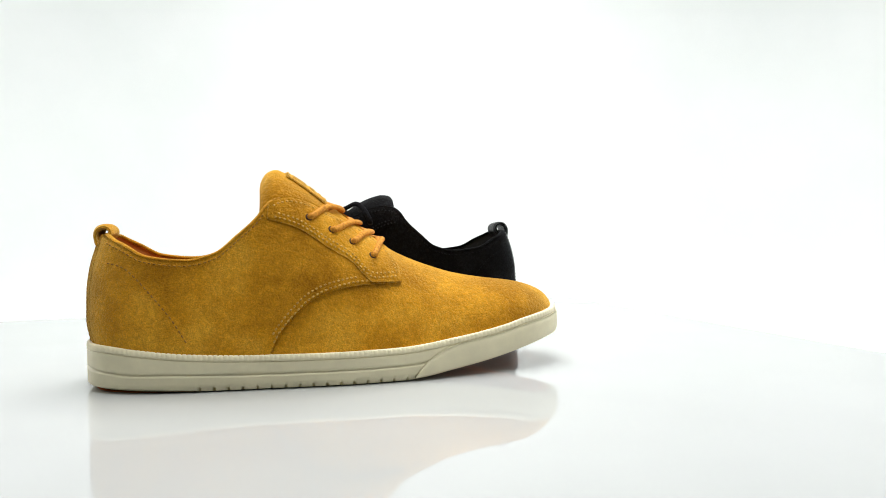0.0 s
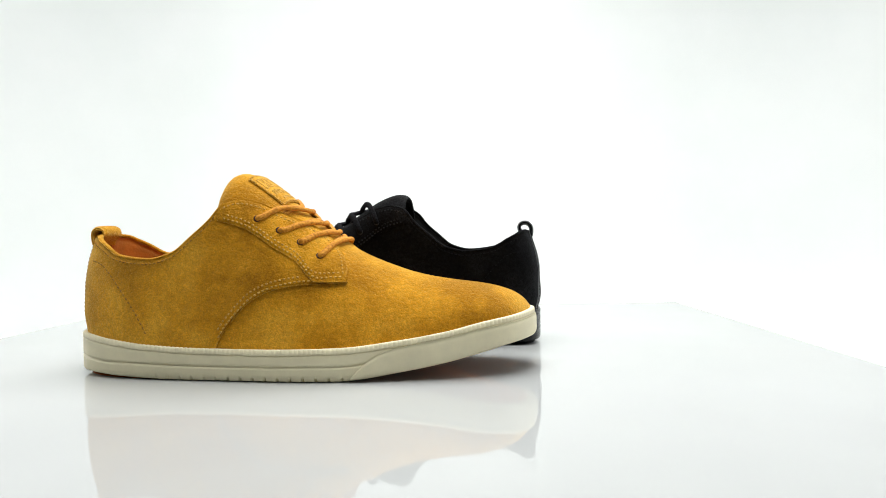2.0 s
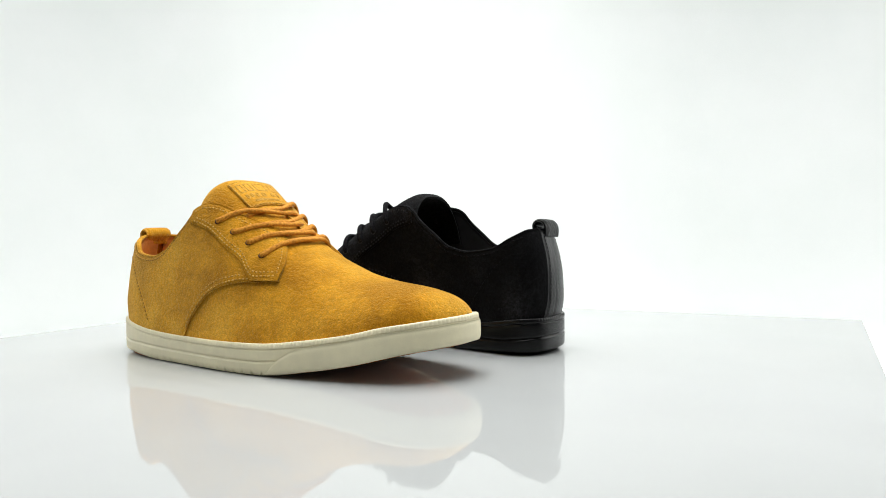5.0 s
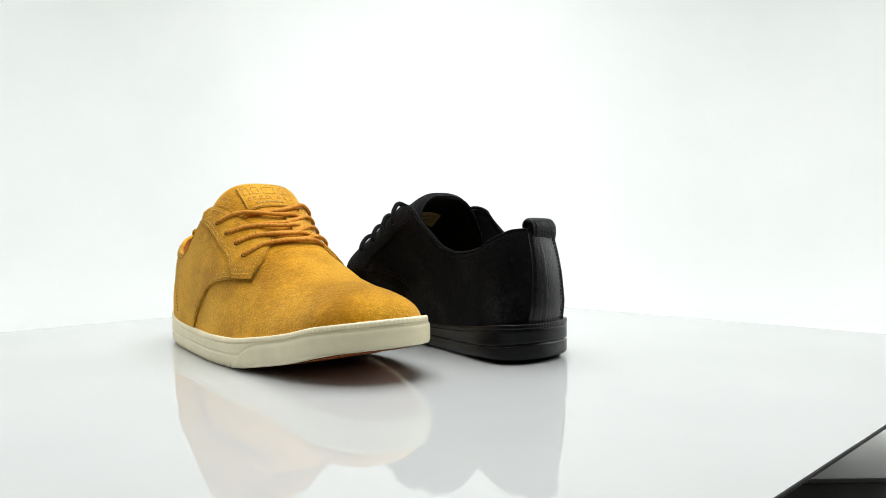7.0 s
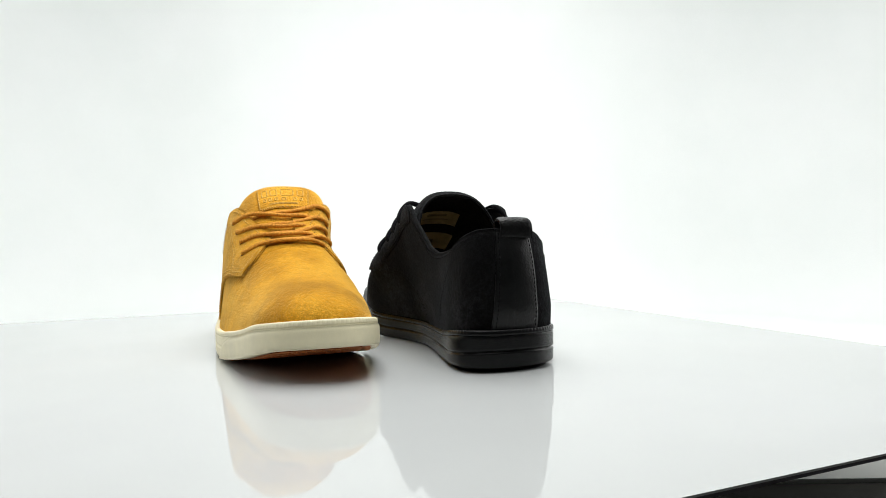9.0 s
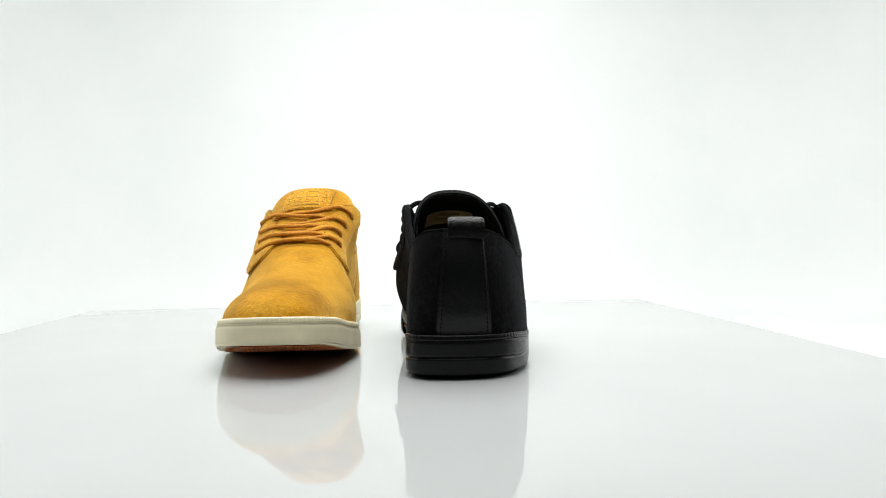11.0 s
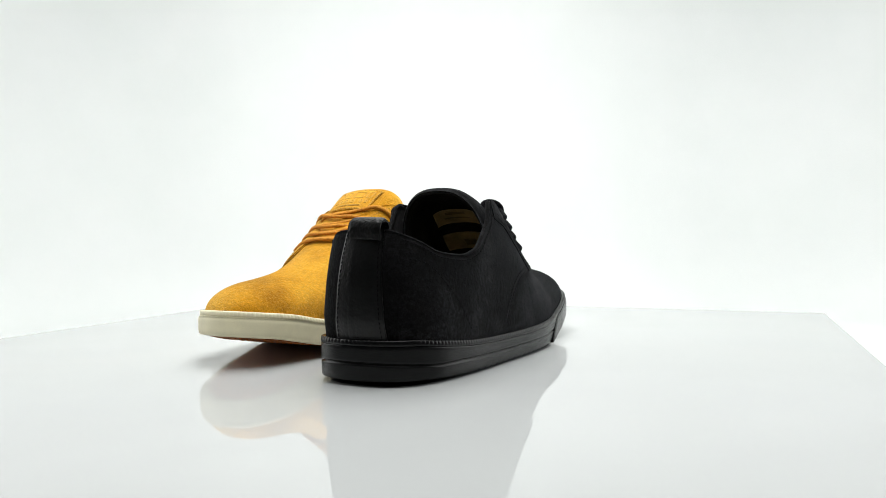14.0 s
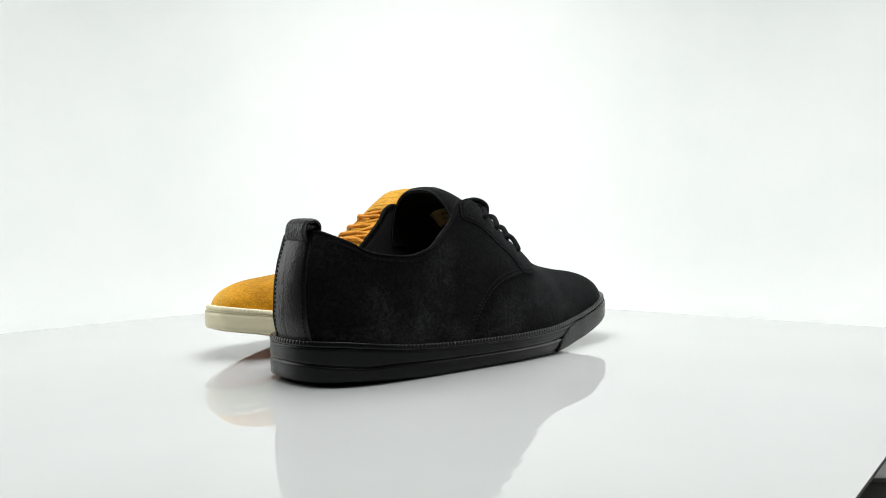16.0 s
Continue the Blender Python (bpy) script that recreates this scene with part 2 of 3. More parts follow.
def top_edge(x, side):
    """Height of the topline; the left facing of a tightly laced shoe is drawn further over the instep."""
    x = np.asarray(x, float)
    return TOPLINE(x) + (FIT["rise"] * np.exp(-((x - 0.140) / 0.026) ** 4) if side > 0 else 0.0)



def spread(x, r, left=0):
    """How much wider the instep stands than the sole below it; the left facing is laced tight or loose."""
    x = np.asarray(x)
    return 1 + 0.15 * np.exp(-((x - 0.106) / 0.040) ** 2) * r + (FIT["open"] * np.exp(-((x - 0.168) / FIT["long"]) ** 2) + FIT["back"] * np.exp(-((x - 0.112) / 0.028) ** 2)) * r * left


def last(x, z, side):
    """The place on the upper at length x and height z, on one side."""
    x, z = np.broadcast_arrays(np.asarray(x, float), np.asarray(z, float))
    zb, zr = SOLE_TOP(x) - 0.003, RIDGE(x)
    r = np.clip((z - zb) / np.maximum(zr - zb, 1e-4), 0, 1)
    m, n = fullness(x)
    y = mid_y(x) + (TOP_MID(x) - mid_y(x)) * r + side * half(x, side, 0.0025) * spread(x, r, side > 0) * np.maximum(1 - r ** m, 0) ** (1 / n) * (1 - (0.23 if side > 0 else 0.25) * np.clip((z - 0.04) / 0.05, 0, 1.2) * np.clip(1 - x / 0.075, 0, 1))
    back = np.clip(1 - x / 0.06, 0, 1) ** 2
    return np.stack([x + back * HEEL_IN(z), y, z], -1)


def last_normal(x, z, side):
    e = 4e-4
    a = last(x + e, z, side) - last(x - e, z, side)
    b = last(x, z + e, side) - last(x, z - e, side)
    n = np.cross(a, b) * (-side)
    return n / np.maximum(np.linalg.norm(n, axis=-1, keepdims=True), 1e-12)


def on_last(path, side, step, off):
    """Evenly spaced places along a path given as (x, z) on one side, with the normals there."""
    p = np.array(path, float)
    s = np.concatenate([[0], np.cumsum(np.hypot(*np.diff(p, axis=0).T))])
    t = np.linspace(0, s[-1], max(int(s[-1] / (step / 4)), 8))
    x, z = np.interp(t, s, p[:, 0]), np.interp(t, s, p[:, 1])
    k = np.ones(7) / 7
    xs, zs = np.convolve(np.pad(x, 3, "edge"), k, "valid"), np.convolve(np.pad(z, 3, "edge"), k, "valid")
    P, N = last(xs, zs, side), last_normal(xs, zs, side)
    P = P + N * off
    d = np.concatenate([[0], np.cumsum(np.linalg.norm(np.diff(P, axis=0), axis=1))])
    n = max(int(d[-1] / step), 2)
    g = np.linspace(0, d[-1], n + 1)
    pick = lambda A: np.stack([np.interp(g, d, A[:, c]) for c in range(3)], 1)
    return pick(P), pick(N)


def stitches(path, side, step=0.0027, off=0.0036, r=0.00058):
    P, N = on_last(path, side, step, off)
    pieces = []
    for a, b, n in zip(P, P[1:], N):
        q = [a + (b - a) * t + n * h for t, h in ((0.06, -0.0004), (0.25, 0.0002), (0.55, 0.0003), (0.75, -0.0004))]
        pieces.append(tube(q, r, r * 0.8, [n] * 4, 6))
    return joined(pieces)


def side_panel(x0, x1, lo, hi, side, nx=70, nz=26, front=False):
    """A grid over one side of the last between two height curves."""
    t = np.linspace(0, 1, nx)
    x = 0.0026 + (x1 - 0.0026) * (1 - np.cos(t * math.pi / 2)) if x0 == 0 else x0 + (x1 - x0) * t
    zl, zh = lo(x), np.maximum(hi(x), lo(x) + 0.0004)
    v = np.linspace(0, 1, nz)
    return last(x[:, None] * np.ones((1, nz)), zl[:, None] + (zh - zl)[:, None] * v[None, :], side)


def dome(xs, a0, a1, n, ridge, lift=0.0, narrow=1.0, round_to=None):
    """A grid across the last from side to side, from angle a0 to a1."""
    ang = np.linspace(a0, a1, n)
    rows = []
    for x in xs:
        zb, zr = float(SOLE_TOP(x)) - 0.003, float(ridge(x))
        c, s = np.cos(ang), np.maximum(np.sin(ang), 0)
        m, e = round_to or fullness(x)
        r = s ** (2 / m)
        z = zb + (zr - zb) * r
        w = np.where(c > 0, half(x, -1, 0.0025), half(x, 1, 0.0025))
        y = mid_y(x) + (TOP_MID(x) - mid_y(x)) * r - np.sign(c) * w * narrow * spread(x, r, c < 0) * np.abs(c) ** (2 / e)
        rows.append(np.stack([np.full(n, x), y, z + lift], 1))
    return np.array(rows)


# ---- the sole ----
def outline(n, inset=0.0):
    """Places round the sole, anticlockwise from the toe; x, y and outward normals."""
    t = np.linspace(0, math.pi, 1200)
    x = LEN / 2 * (1 + np.cos(t))
    left = np.stack([x, mid_y(x) + HALF_L(x)], 1)
    right = np.stack([x, mid_y(x) - HALF_R(x)], 1)[::-1]
    P = np.concatenate([left[:-1], right[:-1]])
    d = np.concatenate([[0], np.cumsum(np.linalg.norm(np.diff(np.vstack([P, P[:1]]), axis=0), axis=1))])
    g = np.linspace(0, d[-1], n, endpoint=False)
    Q = np.vstack([P, P[:1]])
    P = np.stack([np.interp(g, d, Q[:, 0]), np.interp(g, d, Q[:, 1])], 1)
    k = np.ones(9) / 9
    for c in range(2):
        P[:, c] = np.convolve(np.concatenate([P[-4:, c], P[:, c], P[:4, c]]), k, "valid")
    T = np.roll(P, -1, 0) - np.roll(P, 1, 0)
    T /= np.linalg.norm(T, axis=1, keepdims=True)
    return P, np.stack([T[:, 1], -T[:, 0]], 1)


def ring_loft(P, N, rows, cap_low=False, cap_top=False, flip=False):
    """Rings round the sole: each row is (outward offset, height), numbers or arrays."""
    n = len(P)
    V = np.zeros((n, len(rows), 3))
    for j, (o, z) in enumerate(rows):
        V[:, j, :2] = P + N * np.broadcast_to(np.asarray(o, float), (n,))[:, None]
        V[:, j, 2] = z
    faces = grid_faces(n, len(rows), 0, flip, wrap=True)
    m = len(rows)
    if cap_low:
        faces.append(tuple(i * m for i in range(n))[::-1])
    if cap_top:
        faces.append(tuple(i * m + m - 1 for i in range(n)))
    return V.reshape(-1, 3), faces


def build_sole(shoe, mats, pale):
    n = 1440
    P, N = outline(n)
    x = P[:, 0]
    lo, hi = SOLE_LOW(x), SOLE_TOP(x)
    h = hi - lo
    groove = lo + np.clip(h * 0.47, 0, 0.0105) + 0.003 * np.clip((0.03 - x) / 0.03, 0, 1)
    depth = (0.0007 if pale else 0.0012) * np.clip((0.205 - x) / 0.01, 0, 1)
    # short cuts along the lower edge of the waist
    cut = np.zeros(n)
    for c in np.arange(0.066, 0.190, 0.0078):
        cut = np.maximum(cut, (np.abs(x - c) < 0.00065).astype(float))
    low_cut = (0.0034 if pale else 0.0008) * cut
    under = 0.0045
    flush = np.clip((x - 0.255) / 0.02, 0, 1)  # the welt runs into the wall round the toe
    bev = 0.55 + 1.15 * np.clip((0.07 - x) / 0.05, 0, 1)
    rows = [(-under - 0.006, lo + 0.0004), (-under * bev, lo + 0.0003), (-0.0024 * bev - low_cut * 0.5, lo + 0.0009 * bev), (-0.0010 * bev - low_cut, lo + 0.0017 * bev), (-0.0003 - low_cut, lo + 0.0016 + 0.0010 * bev), (0.0001, lo + 0.0021 + 0.0011 * bev), (0.0002, lo + 0.0040 + 0.0010 * bev),
            (0.0003, groove - 0.0018), (0.0003, groove - 0.0008), (0.0001 - depth, groove - 0.0003), (0.0001 - depth, groove + 0.0003), (0.0003, groove + 0.0009), (0.0003, groove + 0.0019),
            (0.0003, hi - 0.0056), (0.0003, hi - 0.0042), (0.0001 + 0.0002 * flush, hi - 0.0036), (-0.0008 + 0.0011 * flush, hi - 0.0033), (-0.008, hi - 0.0034), (-0.012, hi - 0.004)]
    mesh_object("sidewall", *ring_loft(P, N, rows), mats["wall"], shoe, "cream rubber sidewall with a groove and short cuts" if pale else "black rubber sidewall with a groove and short cuts")
    # ribbed welt along the upper edge
    Pw, Nw = outline(1500)
    hw = SOLE_TOP(Pw[:, 0])
    tooth = (np.arange(1500) % 6 < 2) * (0.0007 if pale else 0.0003) * (1 - 0.6 * np.clip((Pw[:, 0] - 0.265) / 0.015, 0, 1))
    rows = [(-0.0006, hw - 0.0036), (0.0004, hw - 0.0032), (0.0005 - tooth * 0.2, hw - 0.0023), (0.0004 - tooth, hw - 0.0013), (0.0001 - tooth, hw - 0.0002), (-0.0008 - tooth * 0.6, hw + 0.0002),
            (-0.0026, hw), (-0.0050, hw - 0.0008)]
    mesh_object("ribbed_welt", *ring_loft(Pw, Nw, rows), mats["wall"], shoe, "finely ribbed rubber welt")
    # raised bumper round the toe
    start = 0.187
    idx = [i for i in range(n) if x[i] > start]
    k = next(i for i in range(len(idx)) if idx[i] + 1 != idx[(i + 1) % len(idx)])
    idx = idx[k + 1:] + idx[:k + 1]
    line = curve_through([(.187, .0012), (.1935, .0090), (.200, .0140), (.207, .0176), (.214, .0196), (.222, .0210), (.244, .0247), (.267, .0299), (.285, .0326), (.3, .0347)])
    G = []
    for i in idx:
        z0, z1 = lo[i] + 0.0012, max(float(line(x[i])), lo[i] + 0.0016)
        G.append([(P[i, 0] + N[i, 0] * 0.0003, P[i, 1] + N[i, 1] * 0.0003, z0 + (z1 - z0) * v) for v in np.linspace(0, 1, 9)])
    mesh_object("toe_bumper", *shell(np.array(G), -0.0012, 0.0013, 2), mats["wall"], shoe, "raised smooth rubber bumper round the toe")
    # tread underneath, with a stitched-looking border and ribs
    Pt, Nt = outline(240)
    lt = SOLE_LOW(Pt[:, 0])
    c = np.stack([Pt[:, 0] * 0 + np.clip(Pt[:, 0], 0.05, 0.25), mid_y(np.clip(Pt[:, 0], 0.05, 0.25))], 1)
    V, F = [], []
    steps = [0.0, 0.06, 0.11, 0.12, 0.16, 0.17, 0.25, 0.5, 0.8, 1.0]
    dips = [0.0, 0.0, 0.0, 0.0007, 0.0007, 0.0, 0.0, 0.0004, 0.0, 0.0]
    edge = Pt - Nt * 0.0040
    for s_, dz in zip(steps, dips):
        q = edge + (c - edge) * s_
        z = SOLE_LOW(np.clip(q[:, 0], 0, LEN)) + dz
        V.append(np.column_stack([q, z]))
    V = np.stack(V, 1)
    F = grid_faces(240, len(steps), 0, False, wrap=True)
    mesh_object("outsole", V.reshape(-1, 3), F, mats["tread"], shoe, "rust-orange rubber outsole" if pale else "black rubber outsole")


def build_lugs(shoe, mats, pale):
    """Small studs in staggered rows under the sole."""
    verts, faces = [], []
    for i, x in enumerate(np.arange(0.014, 0.292, 0.0046)):
        for j in range(-10, 11):
            y = float(mid_y(x)) + (j + 0.5 * (i % 2)) * 0.0054
            room = float(half(x, 1 if y > mid_y(x) else -1, 0.0150))
            if abs(y - float(mid_y(x))) > room or 0.30 > x > 0.2885:
                continue
            k, z = len(verts), float(SOLE_LOW(x))
            slope = float(SOLE_LOW(x + 0.001) - SOLE_LOW(x - 0.001)) / 0.002
            for r, dz in ((0.0019, 0.0006), (0.0014, 0.0 if slope < 0.01 else -0.0003)):
                verts += [(x + r * a, y + r * b, z + r * a * slope + dz) for a, b in ((1, 0), (0, 1), (-1, 0), (0, -1))]
            faces += [(k + 4, k + 7, k + 6, k + 5)] + [(k + c, k + 4 + c, k + 4 + (c + 1) % 4, k + (c + 1) % 4) for c in range(4)]
    studs = mesh_object("tread_studs", verts, faces, mats["tread"], shoe, "small rubber studs of the tread", smooth=False)
    studs["kind"] = "stuff"


# ---- the whole shoe ----
def build_shoe(name, mats, label, pale):
    shoe = new(name)
    tagged(shoe, label, "shoe", "pair of derby shoes")
    FIT.update(dict(open=-0.24, long=0.036, back=0.15, rise=0.0052) if pale else dict(open=0.28, long=0.05, back=0.0, rise=0.0))
    build_sole(shoe, mats, pale)
    build_lugs(shoe, mats, pale)
    su = mats["suede"]
    low = lambda x: SOLE_TOP(x) - 0.0028
    low_q = lambda x: np.where(np.asarray(x) < 0.1042, SOLE_TOP(x) - 0.0028, np.maximum(SEAM(x), SOLE_TOP(x) - 0.0028))
    # vamp
    t = np.linspace(0, 1, 60)
    xs = 0.158 + (0.2973 - 0.158) * np.sin(t * math.pi / 2)
    front = shell(dome(xs, 0.0, math.pi, 61, RIDGE), -0.0015, 0.0002, 1, bare=True)
    wings = [shell(side_panel(0.096, 0.1595, low, lambda x: np.maximum(SEAM(x), 0.03) + 0.008, k, 40, 14), -0.0015, 0.00012, 1, flip=k > 0, bare=True) for k in (-1, 1)]
    upper = mesh_object("vamp", *joined([front] + wings), su, shoe)
    upper.data.set_sharp_from_angle(angle=radians(55))
    for side in (-1, 1):
        fl = side > 0
        mesh_object("quarter", *shell(side_panel(0, 0.183, low_q, lambda x: top_edge(x, side), side, 90, 30), -0.0002, 0.0020, 2, flip=fl), su, shoe)
        mesh_object("lining", *shell(side_panel(0, 0.150, low, lambda x: top_edge(x, side) - 0.0012, side, 60, 24), -0.0030, -0.0004, 2, flip=fl), mats["lining"], shoe,
                    "smooth orange leather lining" if pale else "smooth black leather lining")
        mesh_object("eyestay", *shell(side_panel(0.1045, 0.183, STAY_LOW, lambda x: top_edge(x, side) - 0.0003, side, 60, 14), 0.0012, 0.0033, 2, flip=fl), su, shoe)
        # seams
        stay = [(x, float(STAY_LOW(x)) + 0.0022) for x in np.linspace(.107, .1625, 30)] + [(.1655, .0600), (.1805, .0600)]
        stay2 = [(x, float(STAY_LOW(x)) + 0.0046) for x in np.linspace(.109, .1625, 30)] + [(.1670, .0624), (.1790, .0624)]
        edge = [(x, float(top_edge(x, side)) - 0.0034) for x in np.linspace(.1065, .176, 40)] + [(.1788, .066), (.180, .0605)]
        seam = [(x, float(SEAM(x)) + 0.0020) for x in np.linspace(.1065, .163, 40)]
        seam2 = [(x - 0.0015, float(SEAM(x)) + 0.0046) for x in np.linspace(.1075, .158, 40)]
        for p, o in ((stay, 0.0030), (stay2, 0.0030), (edge, 0.0030), (seam, 0.0018), (seam2, 0.0018)):
            mesh_object("stitching", *stitches(p, side, off=o), mats["stitch"], shoe)
        top = [(x, float(TOPLINE(x)) - 0.0030) for x in np.linspace(.012, .103, 50)]
        mesh_object("stitching", *stitches(top, side, 0.0028, 0.0021, 0.00035), mats["seam"], shoe)
        counter = [(.0150, .0725), (.0215, .0715), (.027, .0693), (.0325, .0645), (.0385, .0578), (.046, .0488), (.053, .0396), (.0605, .0265)]
        mesh_object("stitching", *stitches(counter, side, 0.0030, 0.0020, 0.00042 if pale else 0.0003), mats["seam"], shoe)
    # rolled collar along the topline
    for side in (-1, 1):
        x = np.concatenate([0.0026 + 0.010 * (1 - np.cos(np.linspace(0, math.pi / 2, 12))), np.linspace(.014, .114, 50)])
        Pq, Nq = last(x, top_edge(x, side), side), last_normal(x, top_edge(x, side), side)
        Pq[0, 1] = mid_y(0)
        mesh_object("collar_edge", *tube(Pq - Nq * 0.0006, 0.0015, 0.0012), su, shoe)
    # insole
    g = np.linspace(0.008, 0.185, 40)
    I = np.array([[(x, mid_y(x) + (v * (half(x, 1, 0.006) if v > 0 else half(x, -1, 0.006))), 0.029 + 0.004 * abs(v) ** 3 - 0.004 * min(x / 0.1, 1)) for v in np.linspace(-1, 1, 13)] for x in g])
    mesh_object("insole", *shell(I, -0.003, 0.0), mats["insole"], shoe, "orange leather insole" if pale else "tan leather insole")
    build_tongue(shoe, mats, pale)
    build_heel(shoe, mats, pale)
    build_laces(shoe, mats, pale)
    return shoe


TONGUE_RIDGE = curve_through([(.0985, .1150), (.1005, .1190), (.103, .1235), (.1065, .1270), (.1106, .1282), (.1150, .1266), (.1193, .1240), (.1297, .1168), (.141, .1080), (.151, .1002), (.166, .0885), (.178, .0808), (.184, .0778)])


TONGUE_LOW = curve_through([(.0960, .1060), (.0985, .1110), (.103, .1155), (.1065, .1182), (.1106, .1194), (.1150, .1195), (.1193, .1186), (.1297, .1145), (.141, .1072), (.151, .1002), (.166, .0885), (.178, .0808), (.184, .0778)])


def build_patch(shoe, mats, top, arch):
    """Sewn patch on the tongue, with plain raised outlines where its embossing is."""
    xs = np.linspace(0.1160, 0.1400, 27)
    D = dome(xs, radians(64), radians(108), 41, top, 0.0, 0.95, arch)
    patch = mesh_object("tongue_patch", *shell(D, 0.0004, 0.0022, 1), mats["suede"], shoe,
                        "stitched suede patch with raised outlines")
    N = grid_normals(D)
    bars = [((4, 12), (j, j + 5)) for j in (5, 13, 21, 29)]
    bars += [((15, 18), (j, j + 2)) for j in range(6, 35, 5)] + [((21, 22), (11, 29))]
    for (i0, i1), (j0, j1) in bars:
        ring = [(i, j0) for i in range(i0, i1)] + [(i1, j) for j in range(j0, j1)] + [(i, j1) for i in range(i1, i0, -1)] + [(i0, j) for j in range(j1, j0, -1)]
        ring.append(ring[0])
        mesh_object("raised_outline", *tube([D[i, j] + N[i, j] * 0.0022 for i, j in ring], 0.0005, 0.0005, [N[i, j] for i, j in ring], 6), mats["stitch"], patch)
    m_, n_ = 25, 39
    border = [D[i, 1] + N[i, 1] * 0.002 for i in range(1, m_)] + [D[m_, j] + N[m_, j] * 0.002 for j in range(2, n_)]
    border += [D[i, n_] + N[i, n_] * 0.002 for i in range(m_ - 1, 0, -1)] + [D[1, j] + N[1, j] * 0.002 for j in range(n_ - 1, 0, -1)]
    border = border[::2]
    mesh_object("stitching", *joined([tube([a + (b - a) * t for t in (0.05, 0.4, 0.75)], 0.0008, 0.0007, [(0.4, 0, 1)] * 3, 6) for a, b in zip(border, border[1:])]), mats["stitch"], patch)


def build_tongue(shoe, mats, pale):
    top = TONGUE_RIDGE if pale else TONGUE_LOW
    thick = 0.0050 if pale else 0.0030
    arch = None if pale else (3.6, 2.6)
    xs = np.linspace(0.0995 if pale else 0.1065, 0.182, 50)
    D = dome(xs, radians(24), radians(156), 49, top, 0.0, 0.95, arch)
    mesh_object("tongue", *shell(D, -thick, 0.0008, 4), mats["suede"], shoe, "padded suede tongue")
    if pale:
        build_patch(shoe, mats, top, arch)
    # sewn label and a small sticker on the underside of the tongue
    for name, x0, x1, a0, a1, rows, word in (("inner_label", 0.1380, 0.1520, 70, 114, ((2, 4, 5, 10), (6, 7, 4, 11)), "small beige sewn-in label"),
                                             ("size_sticker", 0.1610, 0.1800, 68, 112, ((4, 8, 7, 9),), "small tan sticker with dark marks")):
        D = dome(np.linspace(x0, x1, 12), radians(a0), radians(a1), 16, top, 0.0, 0.95, arch)
        Nn = grid_normals(D)
        inner = D - Nn * (thick + 0.0012)
        lab = mesh_object(name, *shell(inner, -0.0003, 0.0003, 1), BLACK["label"], shoe, word)
        for i0, i1, j0, j1 in rows:
            sub = inner[i0:i1 + 1, j0:j1 + 1] - Nn[i0:i1 + 1, j0:j1 + 1] * 0.0004
            mesh_object("print_bar", *shell(sub, -0.0001, 0.0001, 1), BLACK["mark"], lab)


HEEL_SHIFT = -0.0042


def build_heel(shoe, mats, pale):
    # strip up the back of the heel, along the axis of the heel seat
    z = np.linspace(0.0262, 0.0890, 26)
    rows = []
    for zz in z:
        wide = 0.0164 - 0.0045 * (zz - 0.026) / 0.06
        ys = np.linspace(-wide, wide, 25) + HEEL_SHIFT
        row = []
        for y in ys:
            side = 1 if y > 0 else -1
            a = np.linspace(0, 0.03, 240)
            p = last(a, np.full(240, zz), side)
            d = np.maximum.accumulate(np.abs(p[:, 1] - p[0, 1]))
            row.append((float(np.interp(max(abs(y), 4e-4), d, p[:, 0])), y + float(p[0, 1]), zz))
        rows.append(row)
    G = np.array(rows)
    mesh_object("heel_strip", *shell(G, 0.0008, 0.0029, 2, flip=False), mats["strip"], shoe, "suede heel strip" if pale else "glossy pebbled leather heel strip")
    N = grid_normals(G)
    for j in (2, 22):
        P = G[:, j] + N[:, j] * 0.0030
        d = np.concatenate([[0], np.cumsum(np.linalg.norm(np.diff(P, axis=0), axis=1))])
        g = np.arange(0.002, d[-1], 0.0027)
        Q = np.stack([np.interp(g, d, P[:, c]) for c in range(3)], 1)
        mesh_object("stitching", *joined([tube([a + (b - a) * t for t in (0.05, 0.4, 0.75)], 0.0004, 0.0003, [(-1, 0, 0)] * 3, 6) for a, b in zip(Q, Q[1:])]), mats["seam"], shoe)
    # pull loop: a folded band
    prof = [(.0068, .0820), (.0058, .0862), (.0054, .0902), (.0066, .0936), (.0098, .0952), (.0134, .0946), (.0155, .0918), (.0148, .0886), (.0122, .0868), (.0102, .0855), (.0095, .0810)] if pale else [(.0068, .0820), (.0060, .0865), (.0062, .0905), (.0078, .0936), (.0104, .0950), (.0134, .0947), (.0156, .0928), (.0160, .0900), (.0144, .0872), (.0124, .0850), (.0115, .0810)]
    q = np.array(prof)
    q = np.array([0.0068, 0.0950]) + (q - np.array([0.0068, 0.0950])) * (np.array([0.86, 0.88]) if pale else np.array([1.06, 0.95]))
    q += np.array([0.0018, -0.0006] if pale else [0.0, 0.0012])
    s = np.concatenate([[0], np.cumsum(np.hypot(*np.diff(q, axis=0).T))])
    t = np.linspace(0, s[-1], 40)
    px, pz = np.interp(t, s, q[:, 0]), np.interp(t, s, q[:, 1])
    k = np.ones(5) / 5
    px, pz = np.convolve(np.pad(px, 2, "edge"), k, "valid"), np.convolve(np.pad(pz, 2, "edge"), k, "valid")
    yy = np.linspace(-0.0110, 0.0110, 17) + HEEL_SHIFT
    G = np.array([[(a, float(mid_y(0.01)) + y, b - 0.0004 * (y / 0.012) ** 2) for y in yy] for a, b in zip(px, pz)])
    mesh_object("pull_loop", *shell(G, -0.0016, 0.0014, 2), mats["loop"], shoe, "folded suede pull loop" if pale else "folded black leather pull loop")


